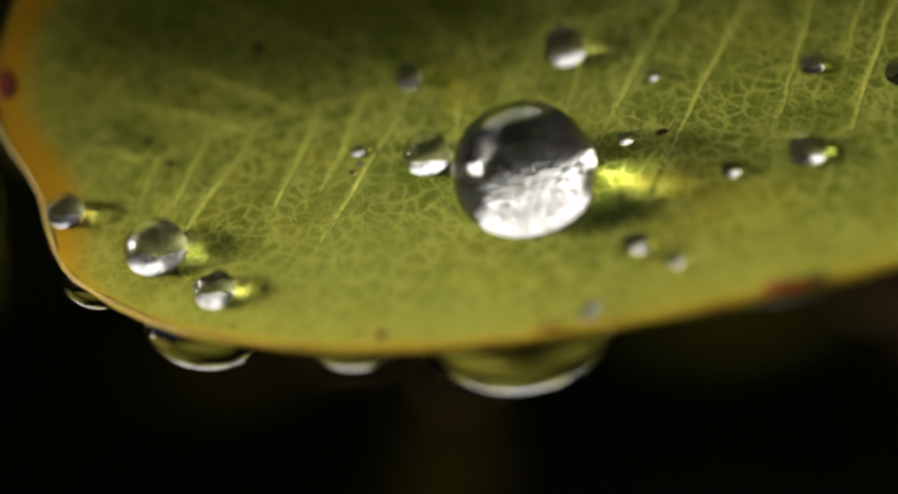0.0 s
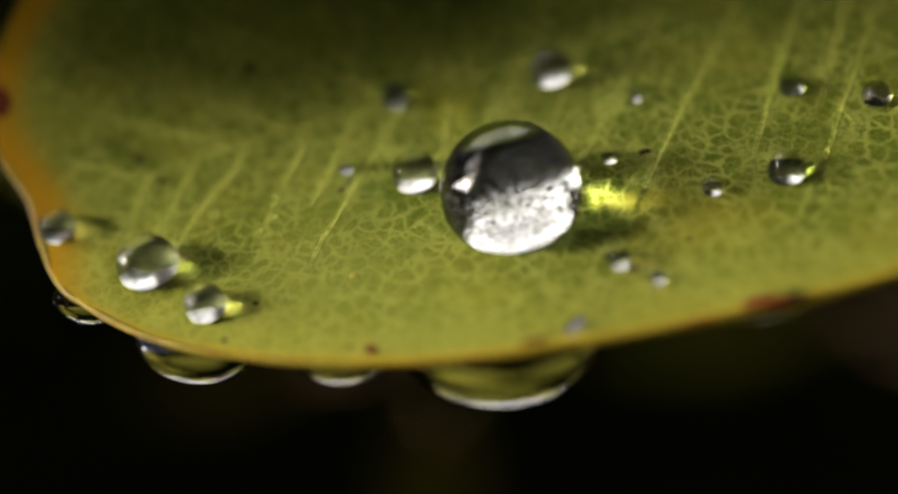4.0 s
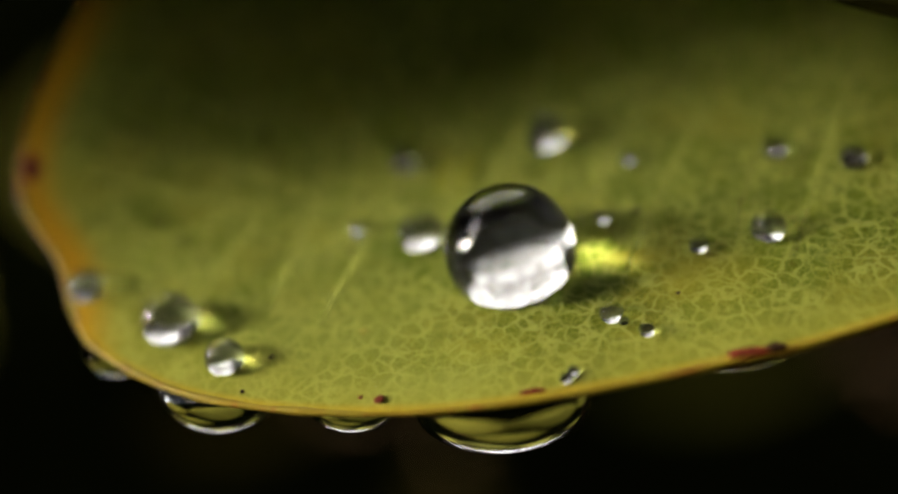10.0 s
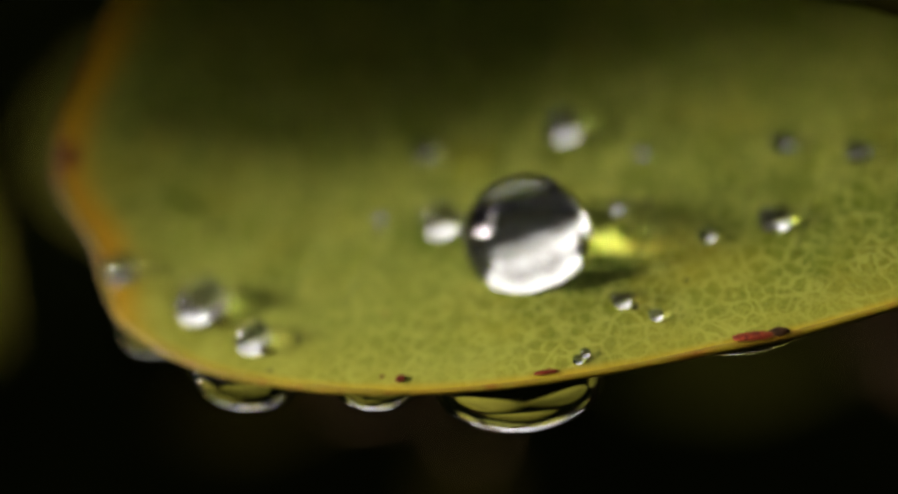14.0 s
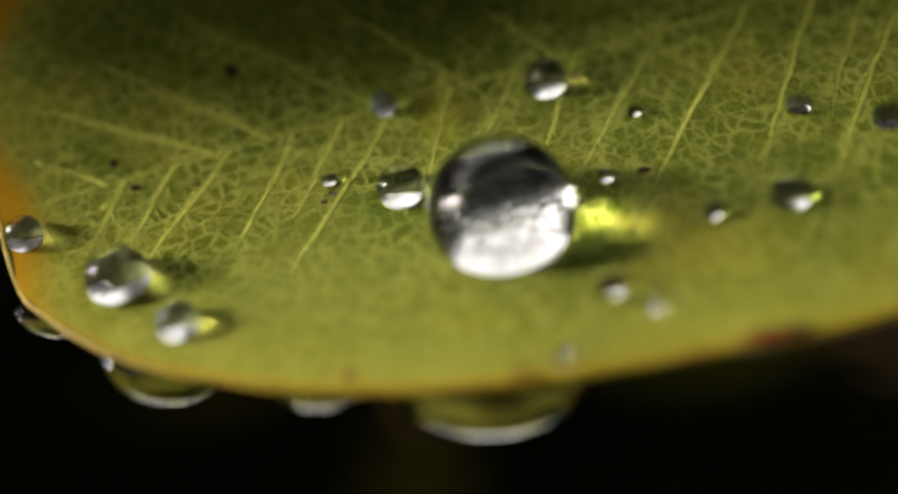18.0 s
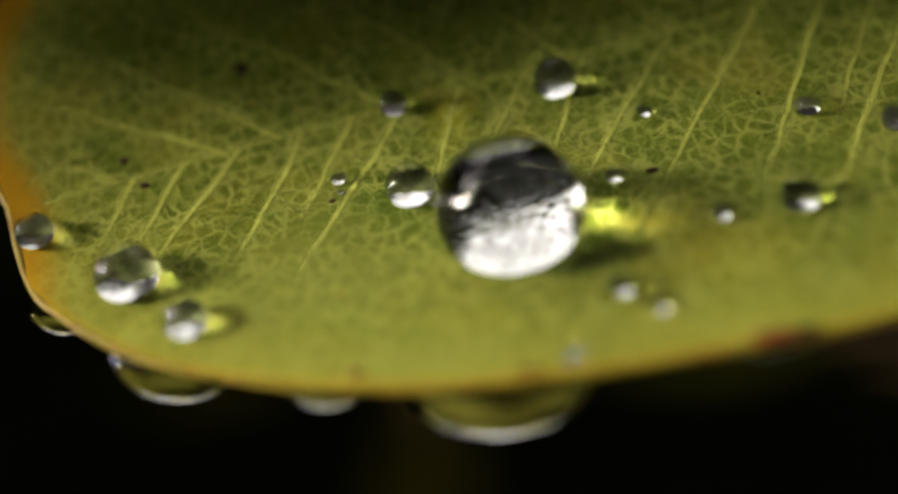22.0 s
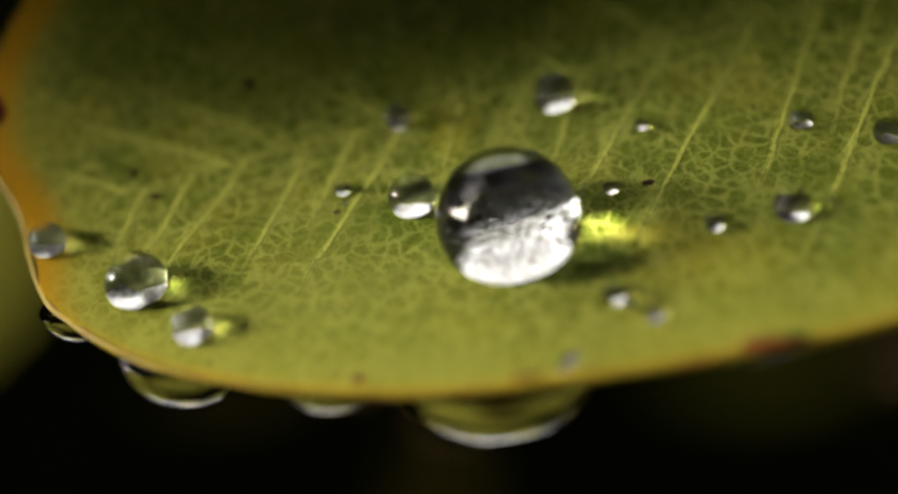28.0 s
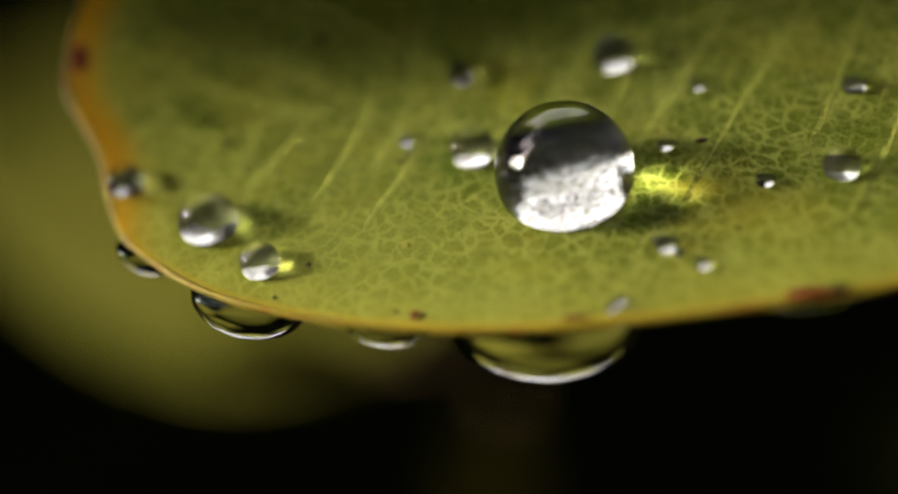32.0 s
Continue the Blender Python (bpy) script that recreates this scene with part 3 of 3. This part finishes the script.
def drops():
    bead(1.69, 0.56, 1.72, "large clear round water drop standing on the leaf", 0.34, wobble=0.012)
    for u, v, r, s in ((-0.72, 2.12, 0.61, 0.4), (-1.2, 5.2, 0.36, 0.4), (3.04, 5.52, 0.56, 0.4), (-7.5, 0.1, 0.77, 0.35), (-5.85, -1.48, 0.51, 0.4), (-10.2, 1.94, 0.48, 0.4), (8.29, 0.45, 0.45, 0.45)):
        bead(u, v, r, "small clear round water drop on the leaf", s)
    for u, v, r, s in ((5.18, 4.12, 0.2, 0.5), (4.22, 1.89, 0.23, 0.5), (6.49, 0.23, 0.25, 0.5), (9.11, 3.6, 0.31, 0.4), (11.02, 2.74, 0.36, 0.4), (4.01, -1.71, 0.3, 0.55),
                       (4.28, -1.95, 0.13, 0.5), (4.78, -2.37, 0.2, 0.5), (2.7, -3.51, 0.14, 0.4), (2.89, -3.32, 0.14, 0.4), (-2.56, 2.84, 0.21, 0.5), (-2.49, 2.37, 0.08, 0.4)):
        bead(u, v, r, "tiny flat water drop on the leaf", s, 0.95, 0.06)
    rnd = random.Random(5)
    verts, faces = [], []
    for _ in range(700):
        u, v = rnd.uniform(-9, 10), rnd.uniform(-3.4, 9.0)
        if not inside(Vector((u, v, 0)), 0.3):
            continue
        r = rnd.choice((0.012, 0.015, 0.018, 0.022, 0.035))
        vs, fs = drop_mesh(r, 0.3, 0.9, 0.1, u, 8, 12)
        k = len(verts)
        nrm, at = normal(u, v), on_leaf(u, v, wave(Vector((u, v, 0))) + 0.25 * r)
        turn = nrm.to_track_quat("Z", "Y").to_matrix()
        verts += [at + turn @ q * MM for q in vs]
        faces += [tuple(i + k for i in f) for f in fs]
    fine = tagged(new("fine_droplets", mesh_of("fine_droplets", verts, faces, WATER)), "tiny glinting water droplets scattered over the leaf", "water drop", kind="stuff")
    fine.matrix_world = LEAF
    hanging(-6.2, -2.5, 1.46, 0.95, 0.98, "clear water drop hanging under the leaf margin", 10)
    hanging(-2.55, -3.55, 1.06, 0.7, 0.56, "small clear water drop hanging under the leaf margin", 2)
    hanging(1.2, -3.9, 2.25, 1.5, 1.38, "wide clear water drop hanging under the leaf margin", -3)
    hanging(7.0, -3.5, 1.25, 0.7, 0.36, "flat clear water drop hanging under the leaf margin", -8)
    hanging(-9.3, -0.6, 0.8, 0.5, 0.5, "small clear water drop hanging under the leaf margin", 28)


# ---- behind the leaf ----
def ground():
    n, verts, faces = 40, [], []
    for i in range(n + 1):
        for j in range(n + 1):
            x, y = ((i / n * 2 - 1) ** 3) * 900, ((j / n * 2 - 1) ** 3) * 900
            verts.append((x, y, 0.02 * noise.noise(Vector((x * 2, y * 2, 0)))))
    for i in range(n):
        for j in range(n):
            a = i * (n + 1) + j
            faces.append((a, a + n + 1, a + n + 2, a + 1))
    tagged(new("ground", mesh_of("ground", verts, faces, SOIL)), "bare soil with deep shade put into its near-black colour", "ground", kind="structure")


def back_leaf(name, label, at, long, wide, turn, mat, cup=0.25):
    """A plain curved leaf with a stalk, far out of focus."""
    thing = tagged(new(name), label, "leaf")
    thing.matrix_world = pose(*at, *turn)
    verts, faces, n, m = [], [], 24, 12
    for side, h in ((0, 0.0), (1, -0.0004)):
        for i in range(n + 1):
            s = i / n
            half = wide * max(0.03, math.sin(math.pi * s ** 0.8) ** 0.75)
            for j in range(m + 1):
                t = j / m * 2 - 1
                verts.append((long * (s - 0.5), half * t, h - 0.15 * long * (s - 0.5) ** 2 + cup * wide * t * t))
    row = (n + 1) * (m + 1)
    for base in (0, row):
        for i in range(n):
            for j in range(m):
                a = base + i * (m + 1) + j
                f = (a, a + m + 1, a + m + 2, a + 1)
                faces.append(f if base == 0 else f[::-1])
    part("blade", mesh_of("blade", verts, faces, mat), thing)
    part("stalk", mesh_of("stalk", *tube([Vector((long * k, 0, -0.15 * long * k * k)) for k in (0.45, 0.6, 0.8)], 0.0008, 6), TWIG), thing)
    return thing


def hedge(name, label, line, tall, deep, count, lift=0.0):
    """Dense dark shrubs along a line, of many small leaves over a rough core."""
    a, b = Vector(line[0]), Vector(line[1])
    way = (b - a).normalized()
    out = Vector((-way.y, way.x, 0))
    n, m, verts, faces = 60, 24, [], []
    for i in range(n + 1):
        for j in range(m + 1):
            w = math.pi * j / m
            q = a.lerp(b, i / n) + out * (-math.cos(w) * deep * 0.5) + Vector((0, 0, lift + tall * min(1.0, 1.25 * math.sin(w))))
            verts.append(q + out * 0.12 * noise.noise(q * 3) + Vector((0, 0, 0.14 * noise.noise(q * 2.3 + Vector((4, 0, 0))) * (j not in (0, m)))))
    for i in range(n):
        for j in range(m):
            k = i * (m + 1) + j
            faces.append((k, k + 1, k + m + 2, k + m + 1))
    core = len(verts)
    rnd = random.Random(name)
    for _ in range(count):
        c = verts[rnd.randrange(core)] + Vector((rnd.uniform(-0.06, 0.06), rnd.uniform(-0.06, 0.06), rnd.uniform(-0.05, 0.06)))
        t = Euler((rnd.uniform(-1, 1), rnd.uniform(-1, 1), rnd.uniform(0, 6.28))).to_matrix()
        k, z = len(verts), rnd.uniform(0.02, 0.04)
        verts += [c + t @ Vector(q) * z for q in ((-1, 0, 0), (0, -0.4, 0.1), (1, 0, -0.1), (0, 0.4, 0.1))]
        faces.append((k, k + 1, k + 2, k + 3))
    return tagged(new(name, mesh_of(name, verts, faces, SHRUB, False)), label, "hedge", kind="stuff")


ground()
# added hedges: the first a dark backdrop, the others unseen to block light
hedge("hedge", "dense hedge added as backdrop, deep shade put into its colour", ((-2.6, 1.3, 0), (2.6, 1.3, 0)), 1.12, 0.8, 2600)
hedge("side_hedge", "dense near-black hedge added unseen beside the plant to block sun", ((-1.7, -1.2, 0), (-1.7, 1.6, 0)), 0.62, 0.6, 1200)
hedge("rear_hedge", "tall near-black hedge added unseen behind the viewer to block sky", ((2.4, -0.9, 0), (-2.4, -0.9, 0)), 2.4, 0.6, 1500)
leaf()
drops()
swaying = back_leaf("background_leaf", "broad olive green leaf swaying far behind the wet leaf", (-0.145, 0.19, 0.534), 0.105, 0.041, (-40, -10, 180), OLIVE)
lower = back_leaf("background_leaf", "leaf far below the wet leaf, dimness put into its colour", (0.046, 0.16, 0.529), 0.045, 0.008, (60, 0, 10), DIMMED)
back_leaf("background_leaf", "bronze leaf far below the wet leaf, dimness put into its colour", (-0.002, 0.16, 0.500), 0.05, 0.010, (60, 0, 80), BRONZE)
back_leaf("background_leaf", "bronze leaf far below the wet leaf, dimness put into its colour", (-0.036, 0.16, 0.522), 0.03, 0.006, (60, 0, 10), BRONZE)
for x, y, z, tilt in ((-0.022, 0.105, 0.580, 15), (0.026, 0.11, 0.583, -20), (0.004, 0.125, 0.603, 5)):
    back_leaf("background_leaf", "olive green leaf of the shrub underneath the wet leaf", (x, y, z), 0.05, 0.014, (50, 0, tilt), OLIVE)
# unseen pale leaves, added so that the drops refract something bright
for x, y, z, tilt in ((-0.17, 0.26, 0.655, 20), (-0.06, 0.31, 0.690, -15), (0.04, 0.27, 0.660, 30), (0.14, 0.30, 0.680, -25), (-0.12, 0.36, 0.735, 10), (0.08, 0.38, 0.745, 5)):
    back_leaf("background_leaf", "pale green leaf added out of view to brighten the drops", (x, y, z), 0.10, 0.030, (55, 0, tilt), PALE)


def branch(parent, way, thick):
    line = spline([Vector(q) for q in way], 10)
    line = [q + Vector((noise.noise(q * 30), noise.noise(q * 30 + Vector((7, 0, 0))), 0)) * 0.0015 for q in line[:-1]] + [line[-1]]
    m = len(line)
    part("branch", mesh_of("branch", *tube(line, [thick * (1 - 0.75 * i / m) for i in range(m)], 8), TWIG), parent)


def shrub():
    """The shrub that carries all these leaves; it stands beside the view."""
    thing = tagged(new("shrub"), "thin brown stems of the shrub beside the leaf", "shrub")
    line = spline([(0.24, 0.16, -0.02), (0.235, 0.15, 0.25), (0.22, 0.13, 0.5), (0.20, 0.10, 0.68)], 12)
    m = len(line)
    part("stem", mesh_of("stem", *tube(line, [0.007 * (1 - 0.5 * i / m) for i in range(m)], 10), TWIG), thing)
    branch(thing, [(0.222, 0.13, 0.48), (0.14, 0.08, 0.58), (0.08, 0.035, 0.612), tuple(LEAF @ (Vector((42, 16, -0.5)) * MM))], 0.003)
    branch(thing, [(0.20, 0.10, 0.67), (0.12, 0.09, 0.76), (0.0, 0.07, 0.76), (-0.1, 0.04, 0.70)], 0.003)
    branch(thing, [(0.24, 0.16, 0.3), (0.22, 0.2, 0.42), (0.15, 0.2, 0.49), (0.078, 0.166, 0.522)], 0.003)
    branch(thing, [(0.20, 0.10, 0.66), (0.18, 0.25, 0.70), (0.05, 0.33, 0.70), (-0.16, 0.30, 0.68)], 0.003)
    branch(thing, [(0.20, 0.10, 0.66), (0.1, 0.30, 0.80), (-0.22, 0.26, 0.72), (-0.205, 0.19, 0.55)], 0.003)


shrub()

# leaves added out of view to block light from the wet leaf's far half and base
def added_shade_leaf(u, v, along, off, away, long, wide):
    """An added leaf between the sun and the line that runs from (u, v) on the blade the way along."""
    flat = LEAF.to_3x3()
    x = flat @ Vector(along).normalized()
    x = (x - SUN_WAY * x.dot(SUN_WAY)).normalized()
    y = SUN_WAY.cross(x)
    thing = back_leaf("added_shade_leaf", "dark leaf added unseen to keep sun off the wet leaf", (0, 0, 0), long, wide, (0, 0, 0), DIMMED, 0.05)
    m = Matrix((x, y, SUN_WAY)).transposed().to_4x4()
    m.translation = LEAF @ on_leaf(u, v) + SUN_WAY * away + y * off
    thing.matrix_world = m


back_leaf("added_shade_leaf", "dark upright leaf added unseen to block light beside the wet leaf", (0.0255, 0.010, 0.633), 0.06, 0.020, (0, 98, 80), DIMMED, 0.1)
back_leaf("added_shade_leaf", "dark leaf added unseen to block light beside the wet leaf", (-0.017, 0.022, 0.6185), 0.042, 0.013, (30, 0, 20), DIMMED, 0.1)
back_leaf("added_shade_leaf", "dark leaf added unseen to block sky behind the wet leaf", (-0.002, 0.0284, 0.6172), 0.14, 0.020, (20, 0, 0), DIMMED, 0.05)
back_leaf("added_shade_leaf", "dark upright leaf added unseen to block light beside the wet leaf", (-0.028, 0.0150, 0.616), 0.056, 0.0105, (0, 90, 0), DIMMED, 0.1)
# the next three stand in for the viewer's bulk, which blocks the sky
back_leaf("added_shade_leaf", "pale leaf added unseen to block sky high above the wet leaf", (-0.004, -0.030, 0.640), 0.150, 0.030, (28, 0, 4), PALE, 0.1)
back_leaf("added_shade_leaf", "pale leaf added unseen to block sky high above the wet leaf", (0.006, -0.0005, 0.650), 0.110, 0.020, (8, -4, 8), PALE, 0.1)
back_leaf("added_shade_leaf", "broad dark leaf added unseen to block sky behind the viewer", (0.0, -0.062, 0.605), 0.170, 0.045, (75, 0, 0), DIMMED, 0.1)
back_leaf("added_shade_leaf", "small dark leaf added unseen to keep sun off the wet tip", (-0.028, 0.001, 0.597), 0.012, 0.0042, (0, 90, 0), DIMMED, 0.1)
back_leaf("added_shade_leaf", "dark upright leaf added unseen to block light beside the leaf's base", (0.0265, 0.006, 0.612), 0.050, 0.016, (0, 90, 0), DIMMED, 0.1)
back_leaf("added_shade_leaf", "dark leaf added unseen to block sky above the leaf's base", (0.0235, 0.012, 0.624), 0.056, 0.0145, (0, 0, 84), DIMMED, 0.1)
# added close over the blade to darken its upper corners
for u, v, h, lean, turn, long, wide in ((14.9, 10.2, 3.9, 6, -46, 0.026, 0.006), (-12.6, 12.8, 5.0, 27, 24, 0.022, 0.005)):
    over = back_leaf("added_shade_leaf", "dark leaf added close over the wet leaf to darken its corners", (0, 0, 0), long, wide, (0, 0, 0), DIMMED, 0.05)
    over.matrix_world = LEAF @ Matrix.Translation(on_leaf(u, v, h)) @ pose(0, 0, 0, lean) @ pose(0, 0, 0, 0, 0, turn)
added_shade_leaf(-1.0, 14.2, (0, 0, 1), 0.0, 0.070, 0.040, 0.0080)
added_shade_leaf(16.0, 5.0, (0, 0, 1), 0.0, 0.080, 0.012, 0.0090)


def motions():
    rest, swung = pose(-0.145, 0.19, 0.534, -40, -10, 180), pose(-0.058, 0.19, 0.540, -40, -10, 180)
    walk(swaying, [(0.0, rest), (27.6, rest), (29.0, swung), (32.0, swung)])
    rest, swung = pose(0.046, 0.16, 0.529, 60, 0, 10), pose(0.085, 0.16, 0.51, 60, 0, 10)
    walk(lower, [(0.0, rest), (27.6, rest), (29.0, swung), (32.0, swung)])


motions()
